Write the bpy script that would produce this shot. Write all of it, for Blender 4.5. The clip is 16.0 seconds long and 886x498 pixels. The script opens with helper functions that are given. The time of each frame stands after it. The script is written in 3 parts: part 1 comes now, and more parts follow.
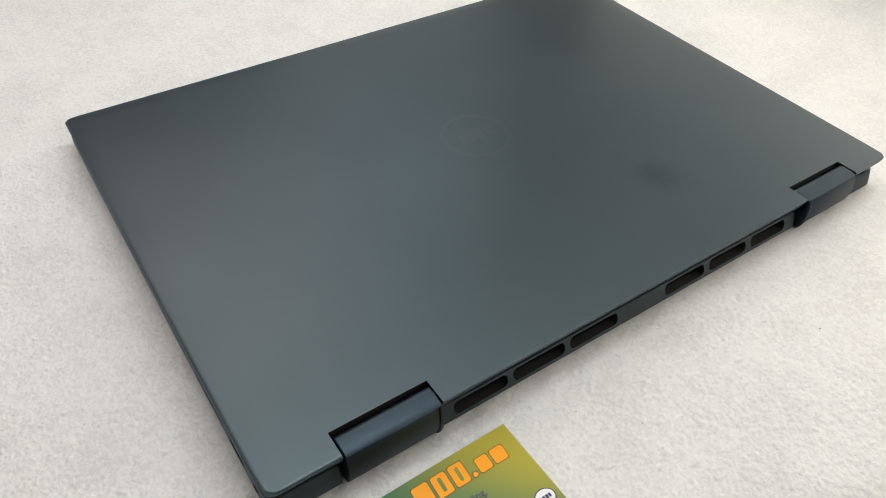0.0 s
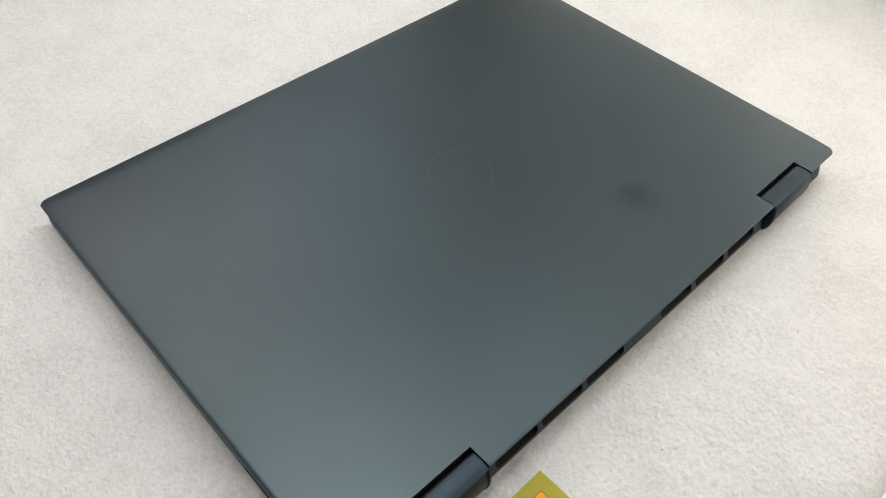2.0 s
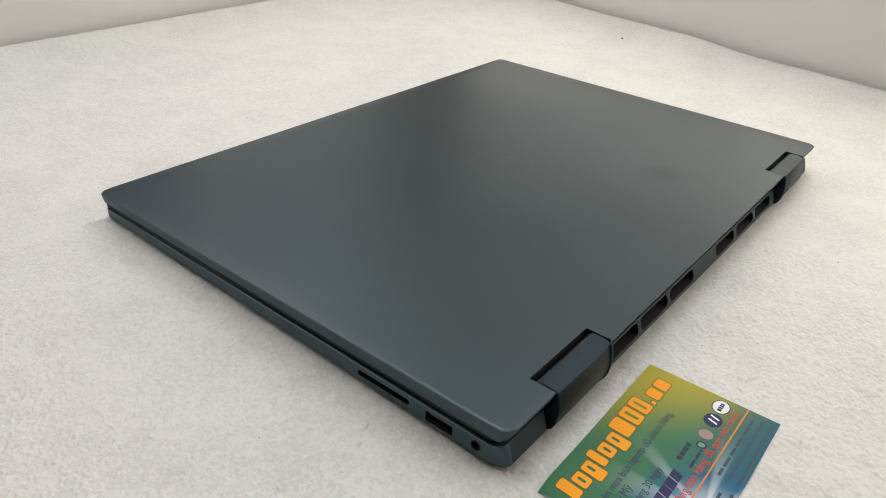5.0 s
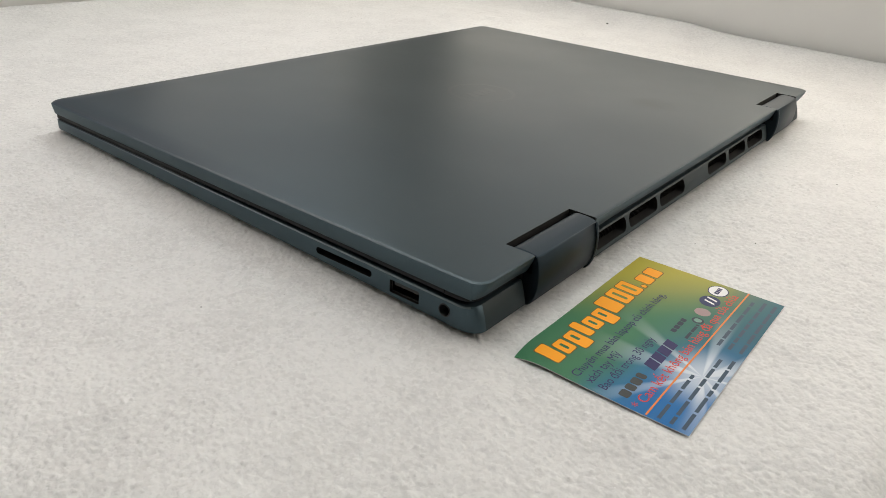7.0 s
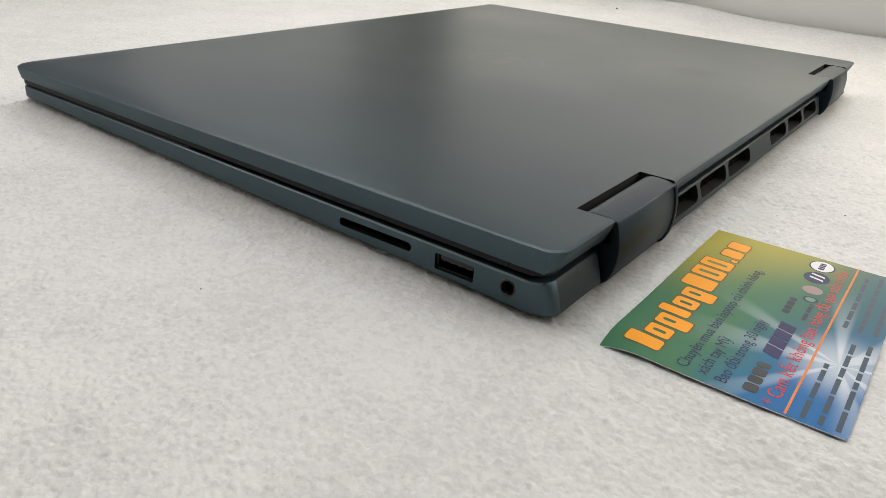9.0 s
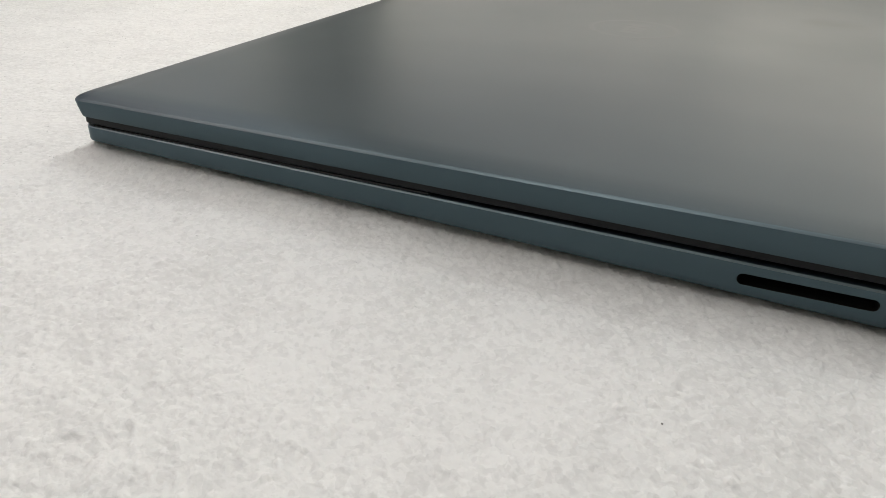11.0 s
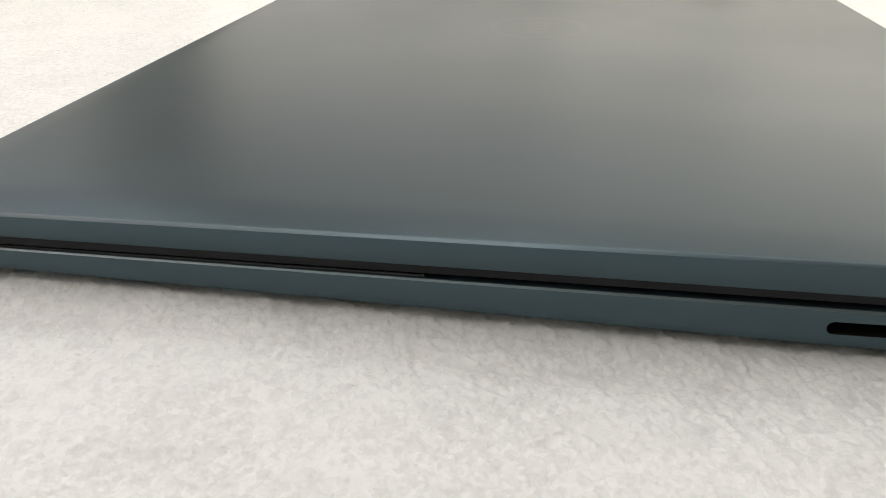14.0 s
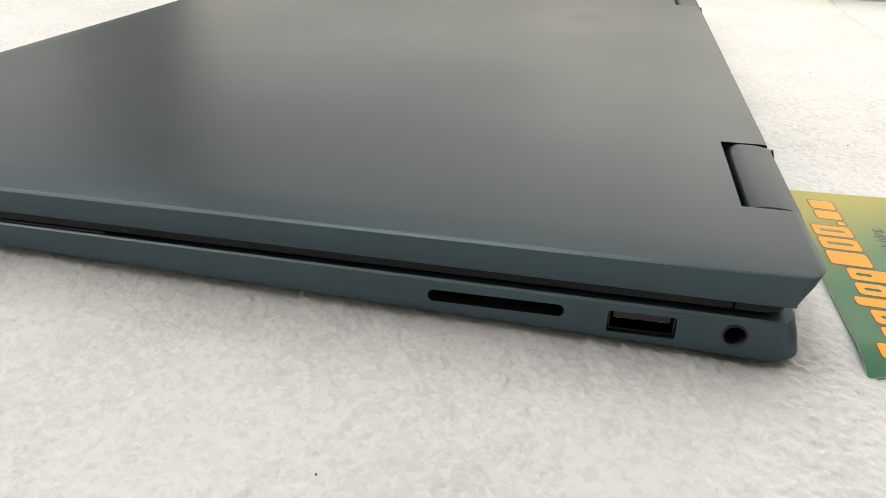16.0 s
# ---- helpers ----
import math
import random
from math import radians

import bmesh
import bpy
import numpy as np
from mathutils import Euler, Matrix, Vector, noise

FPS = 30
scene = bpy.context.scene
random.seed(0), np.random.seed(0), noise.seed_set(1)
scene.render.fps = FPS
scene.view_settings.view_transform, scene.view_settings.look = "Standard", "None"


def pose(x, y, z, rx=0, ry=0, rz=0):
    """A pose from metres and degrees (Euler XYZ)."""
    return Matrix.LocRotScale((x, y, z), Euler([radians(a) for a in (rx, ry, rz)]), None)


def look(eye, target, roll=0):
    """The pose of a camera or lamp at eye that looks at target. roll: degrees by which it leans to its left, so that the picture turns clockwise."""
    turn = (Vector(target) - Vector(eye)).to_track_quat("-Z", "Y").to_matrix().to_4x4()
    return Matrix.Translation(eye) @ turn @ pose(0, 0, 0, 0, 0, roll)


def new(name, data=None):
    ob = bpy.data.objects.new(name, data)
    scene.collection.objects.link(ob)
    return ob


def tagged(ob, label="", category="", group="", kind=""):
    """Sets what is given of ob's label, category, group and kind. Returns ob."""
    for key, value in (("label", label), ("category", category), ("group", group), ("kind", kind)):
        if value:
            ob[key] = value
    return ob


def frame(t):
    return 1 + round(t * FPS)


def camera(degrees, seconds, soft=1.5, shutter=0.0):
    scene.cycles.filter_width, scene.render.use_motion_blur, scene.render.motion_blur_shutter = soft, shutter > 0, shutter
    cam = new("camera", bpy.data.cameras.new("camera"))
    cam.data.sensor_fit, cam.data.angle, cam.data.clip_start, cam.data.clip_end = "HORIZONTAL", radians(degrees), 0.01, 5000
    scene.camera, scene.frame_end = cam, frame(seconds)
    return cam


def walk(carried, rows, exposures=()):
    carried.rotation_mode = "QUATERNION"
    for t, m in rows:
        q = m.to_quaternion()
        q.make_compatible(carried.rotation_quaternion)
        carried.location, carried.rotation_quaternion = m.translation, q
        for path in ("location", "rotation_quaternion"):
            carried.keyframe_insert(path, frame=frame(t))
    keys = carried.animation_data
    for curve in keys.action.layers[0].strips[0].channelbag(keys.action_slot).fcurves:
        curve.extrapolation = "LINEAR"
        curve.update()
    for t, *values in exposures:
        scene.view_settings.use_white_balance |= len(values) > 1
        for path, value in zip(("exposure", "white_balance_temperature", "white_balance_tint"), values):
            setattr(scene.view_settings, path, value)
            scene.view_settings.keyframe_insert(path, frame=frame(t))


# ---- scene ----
SOFT = 0.85
EXPOSURES = [(0.0, 0.10, 6480, 10), (2.0, 0.07, 6500, 10), (4.5, -0.01, 6560, 10), (6.0, -0.05, 6600, 10), (8.2, -0.03, 6520, 10), (10.3, 0.05, 6460, 10), (12.0, 0.09, 6500, 10), (13.5, 0.22, 6580, 10), (14.5, 0.32, 6600, 10), (16.0, 0.28, 6580, 10)]
cam = camera(61.96, 16.0, soft=SOFT)
ROWS = [
    (0, (-0.02299, -0.13226, 0.25107), (0.06094, -0.01493, 0.11254), 2.22),
    (0.5, (-0.00980, -0.11572, 0.26703), (0.06994, -0.00367, 0.12182), 2.22),
    (1, (-0.00517, -0.10424, 0.28570), (0.07070, 0.00315, 0.13500), 1.90),
    (1.5, (-0.01517, -0.09696, 0.29408), (0.06556, 0.00458, 0.14185), 1.98),
    (2, (-0.03590, -0.07972, 0.29990), (0.05680, 0.01296, 0.14885), 2.50),
    (2.5, (-0.05723, -0.06188, 0.28395), (0.04867, 0.02921, 0.14081), 2.31),
    (3, (-0.07923, -0.06131, 0.27873), (0.03454, 0.03030, 0.14211), 2.04),
    (3.5, (-0.10919, -0.06596, 0.26736), (0.01192, 0.02652, 0.13784), 2.53),
    (3.7, (-0.12199, -0.06605, 0.25545), (0.00409, 0.02610, 0.13051), 3.25),
    (5.8, (-0.16323, -0.11148, 0.17810), (-0.02541, -0.00052, 0.08485), 2.83),
    (6, (-0.16417, -0.11222, 0.17330), (-0.02569, -0.00125, 0.08106), 2.80),
    (6.5, (-0.16282, -0.11107, 0.14556), (-0.02159, -0.00114, 0.05629), 3.19),
    (7, (-0.15887, -0.10895, 0.12608), (-0.01565, -0.00122, 0.03730), 3.51),
    (7.5, (-0.15296, -0.10321, 0.11500), (-0.00906, 0.00302, 0.02551), 4.10),
    (8, (-0.14538, -0.09794, 0.11630), (-0.00072, 0.00808, 0.02778), 4.18),
    (8.2, (-0.14156, -0.09374, 0.11015), (0.00386, 0.01271, 0.02342), 3.91),
    (10.3, (-0.14641, 0.00877, 0.08879), (0.00596, 0.10091, -0.00228), 0.62),
    (10.4, (-0.14992, 0.01888, 0.09078), (0.00459, 0.10622, -0.00141), 1.07),
    (11, (-0.14780, 0.06916, 0.08424), (0.01417, 0.14030, -0.00907), 0.96),
    (11.5, (-0.13721, 0.10024, 0.08385), (0.02768, 0.16136, -0.01141), 0.25),
    (12, (-0.12749, 0.12981, 0.08215), (0.03998, 0.18184, -0.01400), -0.57),
    (12.5, (-0.11910, 0.14495, 0.08054), (0.05112, 0.18495, -0.01654), -0.84),
    (13, (-0.11941, 0.14617, 0.08057), (0.05232, 0.18064, -0.01598), -0.91),
    (13.5, (-0.11847, 0.13685, 0.08221), (0.05477, 0.16671, -0.01316), -1.17),
    (14, (-0.11625, 0.11479, 0.08240), (0.05745, 0.14451, -0.01217), -1.39),
    (14.5, (-0.11956, 0.08718, 0.08286), (0.05501, 0.11665, -0.01017), -1.19),
    (15, (-0.12253, 0.06723, 0.08281), (0.05211, 0.09819, -0.00962), -0.65),
    (15.5, (-0.12316, 0.05345, 0.08241), (0.05109, 0.08576, -0.01030), 0.39),
    (16, (-0.12165, 0.03647, 0.08284), (0.05164, 0.07522, -0.00919), 0.38),
]
walk(cam, [(t, look(eye, target, roll)) for t, eye, target, roll in ROWS], EXPOSURES)

# ---- light ----
MM = 0.001
world = bpy.data.worlds.new("sky")
scene.world = world
world.use_nodes = True
wn = world.node_tree.nodes
sky = wn.new("ShaderNodeTexSky")
sky.sky_type, sky.sun_disc = "NISHITA", False
sky.sun_elevation, sky.sun_rotation = radians(48), radians(200)
wn["Background"].inputs["Strength"].default_value = 0.06
world.node_tree.links.new(sky.outputs["Color"], wn["Background"].inputs["Color"])


def area_lamp(name, m, w, h, watts, colour):
    d = bpy.data.lights.new(name, "AREA")
    d.shape, d.size, d.size_y, d.energy, d.color = "RECTANGLE", w, h, watts, colour
    ob = new(name, d)
    ob.matrix_world = m
    return ob


# daylight from an unseen east-wall window, and a cool fill panel added overhead
WINDOW = (-1.40, 0.565, 0.100, 1.25)  # y, y, z, z
# radiance of each field of the window, set unevenly to shape the lid's reflections
FIELDS = ((-1.35, -0.50, 0.103, 0.25, 1.3), (-0.50, -0.02, 0.103, 0.25, 3.5), (-0.02, 0.12, 0.103, 0.25, 2.9),
          (0.12, 0.26, 0.103, 0.25, 2.1), (0.26, 0.52, 0.103, 0.25, 2.0),
          (-1.35, -0.22, 0.25, 0.52, 1.6), (-0.22, 0.52, 0.25, 0.52, 0.5), (-1.35, 0.42, 0.52, 0.75, 0.9), (-1.35, -0.50, 0.75, 1.20, 1.3), (-0.50, 0.42, 0.75, 1.20, 2.6))
LEAN = 0.18  # the east wall stands askew


def askew(y):
    return LEAN * (y - 0.45) + 0.012


for ya, yb, za, zb, bright in FIELDS:
    ym, zm = (ya + yb) / 2, (za + zb) / 2
    at = 0.66 + askew(ym)
    area_lamp("unseen_window_lamp", look((at, ym, zm), (at - 1.0, ym + LEAN, zm)), yb - ya, zb - za, bright * math.pi * (yb - ya) * (zb - za), (1.0, 0.89, 0.745) if za < 0.6 else (0.93, 0.99, 0.99))
ADDED_WINDOW = (-0.22, 0.61, 0.11, 0.80)  # x, x, z, z
# lamps of different tint in this unseen window, added to tone the lid's reflections
for xa, xb, za, zb, bright, tint in ((-0.19, 0.28, 0.37, 0.77, 2.7, (1.0, 0.80, 0.72)), (0.28, 0.57, 0.37, 0.77, 1.8, (0.95, 0.99, 1.0)), (0.26, 0.57, 0.13, 0.25, 1.5, (1.0, 0.89, 0.745))):
    xm, zm = (xa + xb) / 2, (za + zb) / 2
    area_lamp("unseen_window_lamp", look((xm, 0.602, zm), (xm, -1.0, zm)), xb - xa, zb - za, bright * math.pi * (xb - xa) * (zb - za), tint)
# unseen hanging panel, added to fill light on the foam
FILL_LAMP = (0.09, 0.29, 1.14)
area_lamp("fill_panel_lamp", pose(*FILL_LAMP), 0.62, 0.44, 4.8, (0.95, 0.99, 0.98))


# ---- materials ----
def material(name, colour, rough=0.5, metal=0.0, spec=0.5):
    m = bpy.data.materials.new(name)
    m.use_nodes = True
    b = m.node_tree.nodes["Principled BSDF"]
    b.inputs["Base Color"].default_value = (*colour, 1)
    b.inputs["Roughness"].default_value = rough
    b.inputs["Metallic"].default_value = metal
    b.inputs["Specular IOR Level"].default_value = spec
    return m


def node(m, kind, **values):
    n = m.node_tree.nodes.new(kind)
    for key, value in values.items():
        if key in n.inputs:
            n.inputs[key].default_value = value
    return n


def link(m, a, out, b, into):
    m.node_tree.links.new(a.outputs[out], b.inputs[into])


def bsdf(m):
    return m.node_tree.nodes["Principled BSDF"]


def noise_tex(m, scale, detail=3.0, rough=0.5, source="Object"):
    c = node(m, "ShaderNodeTexCoord")
    n = node(m, "ShaderNodeTexNoise", Scale=scale, Detail=detail, Roughness=rough)
    link(m, c, source, n, "Vector")
    return n


def ramp(m, src, out, stops):
    r = node(m, "ShaderNodeValToRGB")
    while len(r.color_ramp.elements) < len(stops):
        r.color_ramp.elements.new(0.5)
    for e, (pos, col) in zip(r.color_ramp.elements, stops):
        e.position, e.color = pos, (*col, 1)
    link(m, src, out, r, "Fac")
    return r


def vary(m, scale, low, high, detail=3.0):
    """Base colour that drifts between two tones."""
    n = noise_tex(m, scale, detail)
    r = ramp(m, n, "Fac", [(0.3, low), (0.7, high)])
    link(m, r, "Color", bsdf(m), "Base Color")


def vary_rough(m, scale, low, high, detail=4.0):
    n = noise_tex(m, scale, detail)
    r = node(m, "ShaderNodeMapRange")
    r.inputs["From Min"].default_value, r.inputs["From Max"].default_value = 0.3, 0.7
    r.inputs["To Min"].default_value, r.inputs["To Max"].default_value = low, high
    link(m, n, "Fac", r, "Value")
    link(m, r, "Result", bsdf(m), "Roughness")


def bump(m, layers, distance=0.001):
    """layers: (scale, strength, detail)."""
    last = None
    for scale, strength, detail in layers:
        n = noise_tex(m, scale, detail, 0.6)
        b = node(m, "ShaderNodeBump", Strength=strength, Distance=distance)
        link(m, n, "Fac", b, "Height")
        if last:
            link(m, last, "Normal", b, "Normal")
        last = b
    link(m, last, "Normal", bsdf(m), "Normal")


shell = material("slate_anodised_aluminium", (0.07, 0.081, 0.087), 0.43, 0.87, 0.3)
vary(shell, 14.0, (0.056, 0.073, 0.081), (0.062, 0.080, 0.088))
vary_rough(shell, 9.0, 0.36, 0.41)
bump(shell, [(9000.0, 0.02, 1.0)], 0.00005)
bsdf(shell).inputs["Specular Tint"].default_value = (0.75, 0.75, 0.75, 1)


def greasy(m, spot, inner, outer, dull):
    """A rubbed, ragged smudge on the lid: it dulls the metal round a spot."""
    c = node(m, "ShaderNodeTexCoord")
    d = node(m, "ShaderNodeVectorMath")
    d.operation = "DISTANCE"
    d.inputs[1].default_value = spot
    link(m, c, "Object", d, 0)
    wob = noise_tex(m, 90.0, 3.0)
    k = node(m, "ShaderNodeMath")
    k.operation = "MULTIPLY_ADD"
    k.inputs[1].default_value = 0.016
    link(m, wob, "Fac", k, 0)
    link(m, d, "Value", k, 2)
    f = node(m, "ShaderNodeMapRange")
    f.interpolation_type = "SMOOTHSTEP"
    for key, value in (("From Min", inner), ("From Max", outer), ("To Min", dull), ("To Max", 1.0)):
        f.inputs[key].default_value = value
    link(m, k, "Value", f, "Value")
    old = bsdf(m).inputs["Base Color"].links[0].from_socket
    g = node(m, "ShaderNodeVectorMath")
    g.operation = "SCALE"
    m.node_tree.links.new(old, g.inputs[0])
    link(m, f, "Result", g, "Scale")
    link(m, g, "Vector", bsdf(m), "Base Color")


lid_shell = shell.copy()
lid_shell.name = "slate_lid_aluminium"
greasy(lid_shell, (0.239, 0.0495, 0.0208), 0.008, 0.026, 0.74)
# the lid's slate metal, lightened on the sides for the light they catch
lit_side_shell = material("lit_slate_side_aluminium", (0.09, 0.14, 0.165), 0.42, 0.65, 0.35)
vary(lit_side_shell, 30.0, (0.072, 0.108, 0.127), (0.079, 0.117, 0.137))
vary_rough(lit_side_shell, 60.0, 0.38, 0.46)
bump(lit_side_shell, [(6000.0, 0.03, 1.0)], 0.00005)
bsdf(lit_side_shell).inputs["Specular Tint"].default_value = (0.75, 0.75, 0.75, 1)
# edge highlight of the lid, painted as a rim tone of its own
lid_rim = material("lid_rim_highlight", (0.06, 0.09, 0.10), 0.40, 0.35)
vary(lid_rim, 40.0, (0.042, 0.064, 0.075), (0.050, 0.074, 0.085))
edge_metal = material("cut_aluminium_edge", (0.19, 0.235, 0.25), 0.4, 0.8)
hinge_metal = material("hinge_aluminium", (0.035, 0.05, 0.062), 0.38, 0.86, 0.3)
vary(hinge_metal, 40.0, (0.028, 0.041, 0.052), (0.033, 0.047, 0.058))
bsdf(hinge_metal).inputs["Specular Tint"].default_value = (0.75, 0.75, 0.75, 1)
# shaded copy of the slate metal for the rear face
rear_shade = material("rear_shade_slate", (0.012, 0.018, 0.02), 0.5, 0.0, 0.2)
vary(rear_shade, 30.0, (0.028, 0.042, 0.048), (0.034, 0.050, 0.056))
bezel_black = material("black_bezel_plastic", (0.012, 0.012, 0.014), 0.5, 0.0, 0.15)
vary(bezel_black, 60.0, (0.014, 0.015, 0.017), (0.019, 0.020, 0.022))
rubber = material("black_rubber", (0.010, 0.010, 0.011), 0.6)
vary(rubber, 80.0, (0.018, 0.020, 0.022), (0.026, 0.028, 0.030))
grey_plastic = material("dark_grey_plastic", (0.012, 0.012, 0.013), 0.4)
fin_black = material("fin_black", (0.006, 0.006, 0.007), 0.6, 0.0, 0.2)
# near-black stands for lining and shade inside ports, vents and hinge notches
recess_shade = material("recess_shade_black", (0.004, 0.004, 0.004), 0.8)
port_steel = material("port_steel", (0.06, 0.059, 0.058), 0.4, 1.0)
contact_gold = material("gold_contact", (0.18, 0.145, 0.10), 0.35, 1.0)
logo_metal = material("polished_emblem", (0.064, 0.079, 0.086), 0.37, 0.87, 0.3)
bsdf(logo_metal).inputs["Specular Tint"].default_value = (0.83, 0.83, 0.83, 1)

foam = material("white_foam", (0.8, 0.785, 0.765), 0.5, 0.0, 0.25)


def cells(m):
    """Closed foam cells of about a millimetre, some clearer and some milkier, under a slow drift of tone."""
    c = node(m, "ShaderNodeTexCoord")
    w = noise_tex(m, 260.0, 2.0)
    v = node(m, "ShaderNodeVectorMath")
    v.operation = "MULTIPLY_ADD"
    v.inputs[1].default_value = (0.0022, 0.0022, 0.0022)
    link(m, w, "Color", v, 0)
    link(m, c, "Object", v, 2)
    tone = None
    for scale, amount in ((520.0, 0.5), (1050.0, 0.5)):
        cell = node(m, "ShaderNodeTexVoronoi", Scale=scale)
        link(m, v, "Vector", cell, "Vector")
        pick = node(m, "ShaderNodeSeparateColor")
        link(m, cell, "Color", pick, "Color")
        k = node(m, "ShaderNodeMath")
        k.operation = "MULTIPLY"
        k.inputs[1].default_value = amount
        link(m, pick, "Red", k, 0)
        if tone:
            add = node(m, "ShaderNodeMath")
            link(m, tone, "Value", add, 0)
            link(m, k, "Value", add, 1)
            k = add
        tone = k
    drift = noise_tex(m, 26.0, 5.0)
    both = node(m, "ShaderNodeMath")
    both.operation = "MULTIPLY_ADD"
    both.inputs[1].default_value = 0.7
    link(m, tone, "Value", both, 0)
    link(m, drift, "Fac", both, 2)
    r = ramp(m, both, "Value", [(0.50, (0.590, 0.578, 0.564)), (0.80, (0.645, 0.633, 0.618)), (1.0, (0.692, 0.680, 0.664))])
    link(m, r, "Color", bsdf(m), "Base Color")


cells(foam)


def pebbled(m):
    """Small domed foam beads; some of them shine."""
    c = node(m, "ShaderNodeTexCoord")
    w = noise_tex(m, 500.0, 1.0)
    v = node(m, "ShaderNodeVectorMath")
    v.operation = "MULTIPLY_ADD"
    v.inputs[1].default_value = (0.0008, 0.0008, 0.0008)
    link(m, w, "Color", v, 0)
    link(m, c, "Object", v, 2)
    last = None
    # soft lumps, then crinkled film: small facets with creases between them
    for kind, scale, strength in (("noise", 420.0, 0.34), ("facet", 640.0, 0.44), ("facet", 1350.0, 0.34)):
        if kind == "noise":
            t = node(m, "ShaderNodeTexNoise", Scale=scale, Detail=0.0)
            out = "Fac"
        else:
            t = node(m, "ShaderNodeTexVoronoi", Scale=scale)
            out = "Distance"
        link(m, v, "Vector", t, "Vector")
        if kind == "facet":
            dome = node(m, "ShaderNodeMath")
            dome.operation = "POWER"
            dome.inputs[1].default_value = 2.0
            link(m, t, "Distance", dome, 0)
            t, out = dome, "Value"
        b = node(m, "ShaderNodeBump", Strength=strength, Distance=0.0009 if kind == "noise" else -0.00035 * 640.0 / scale)
        link(m, t, out, b, "Height")
        if last:
            link(m, last, "Normal", b, "Normal")
        last = b
    link(m, last, "Normal", bsdf(m), "Normal")
    g = node(m, "ShaderNodeTexNoise", Scale=520.0, Detail=1.0)
    link(m, v, "Vector", g, "Vector")
    r = node(m, "ShaderNodeMapRange")
    for key, value in (("From Min", 0.48), ("From Max", 0.66), ("To Min", 0.54), ("To Max", 0.32)):
        r.inputs[key].default_value = value
    link(m, g, "Fac", r, "Value")
    # here and there a tiny bead glints
    cell = node(m, "ShaderNodeTexVoronoi", Scale=800.0)
    link(m, c, "Object", cell, "Vector")
    pick = node(m, "ShaderNodeSeparateColor")
    link(m, cell, "Color", pick, "Color")
    rare = node(m, "ShaderNodeMath")
    rare.operation = "GREATER_THAN"
    rare.inputs[1].default_value = 0.95
    link(m, pick, "Red", rare, 0)
    core = node(m, "ShaderNodeMapRange")
    for key, value in (("From Min", 0.25), ("From Max", 0.45), ("To Min", 1.0), ("To Max", 0.0)):
        core.inputs[key].default_value = value
    link(m, cell, "Distance", core, "Value")
    both = node(m, "ShaderNodeMath")
    both.operation = "MULTIPLY"
    link(m, rare, "Value", both, 0)
    link(m, core, "Result", both, 1)
    gloss = node(m, "ShaderNodeMapRange")
    gloss.inputs["To Max"].default_value = 0.22
    link(m, both, "Value", gloss, "Value")
    link(m, r, "Result", gloss, "To Min")
    link(m, gloss, "Result", bsdf(m), "Roughness")


pebbled(foam)
bsdf(foam).inputs["Subsurface Weight"].default_value = 0.6
bsdf(foam).inputs["Subsurface Radius"].default_value = (1.0, 1.0, 1.0)
bsdf(foam).inputs["Subsurface Scale"].default_value = 0.007

paint = material("white_wall_paint", (0.75, 0.74, 0.71), 0.7)
vary(paint, 1.7, (0.70, 0.695, 0.67), (0.75, 0.74, 0.715), 4.0)
bump(paint, [(160.0, 0.12, 3.0)], 0.001)
# paints of two unseen walls, toned for the bounce light on side and rear
bounce_paint = material("pale_bounce_paint", (0.2, 0.18, 0.16), 0.7)
vary(bounce_paint, 1.7, (0.56, 0.55, 0.52), (0.63, 0.615, 0.585), 4.0)
dimming_paint = material("dark_dimming_paint", (0.1, 0.1, 0.1), 0.7)
vary(dimming_paint, 1.7, (0.07, 0.068, 0.066), (0.10, 0.097, 0.092), 4.0)
ceiling_paint = material("ceiling_paint", (0.8, 0.8, 0.78), 0.8)
vary(ceiling_paint, 2.0, (0.76, 0.76, 0.745), (0.8, 0.8, 0.785))
tile = material("pale_floor_tile", (0.6, 0.58, 0.54), 0.35)
vary(tile, 3.0, (0.52, 0.50, 0.46), (0.62, 0.60, 0.56), 6.0)
laminate = material("white_table_laminate", (0.85, 0.87, 0.84), 0.3)
vary(laminate, 5.0, (0.84, 0.865, 0.835), (0.87, 0.885, 0.86))
frame_white = material("white_window_frame", (0.78, 0.78, 0.76), 0.4)
glass = material("window_glass", (1, 1, 1), 0.02)
bsdf(glass).inputs["Transmission Weight"].default_value = 1.0
grit = material("dark_grit", (0.09, 0.09, 0.075), 0.7)


# ---- building helpers ----
def part(name, bm, mat, parent=None, label="", smooth=False, scale=1.0):
    me = bpy.data.meshes.new(name)
    if scale != 1.0:
        bmesh.ops.scale(bm, vec=(scale,) * 3, verts=bm.verts)
    bmesh.ops.recalc_face_normals(bm, faces=bm.faces)
    bm.to_mesh(me)
    bm.free()
    for m in mat if isinstance(mat, (list, tuple)) else [mat]:
        me.materials.append(m)
    if smooth:
        me.shade_smooth()
        me.set_sharp_from_angle(angle=radians(smooth if smooth is not True else 40))
    ob = new(name, me)
    if parent:
        ob.parent = parent
    if label:
        ob["label"] = label
    return ob


def thing(name, label, category, kind="", group="", at=(0, 0, 0)):
    ob = new(name)
    ob.location = at
    ob.empty_display_size = 0.02
    return tagged(ob, label, category, group, kind)


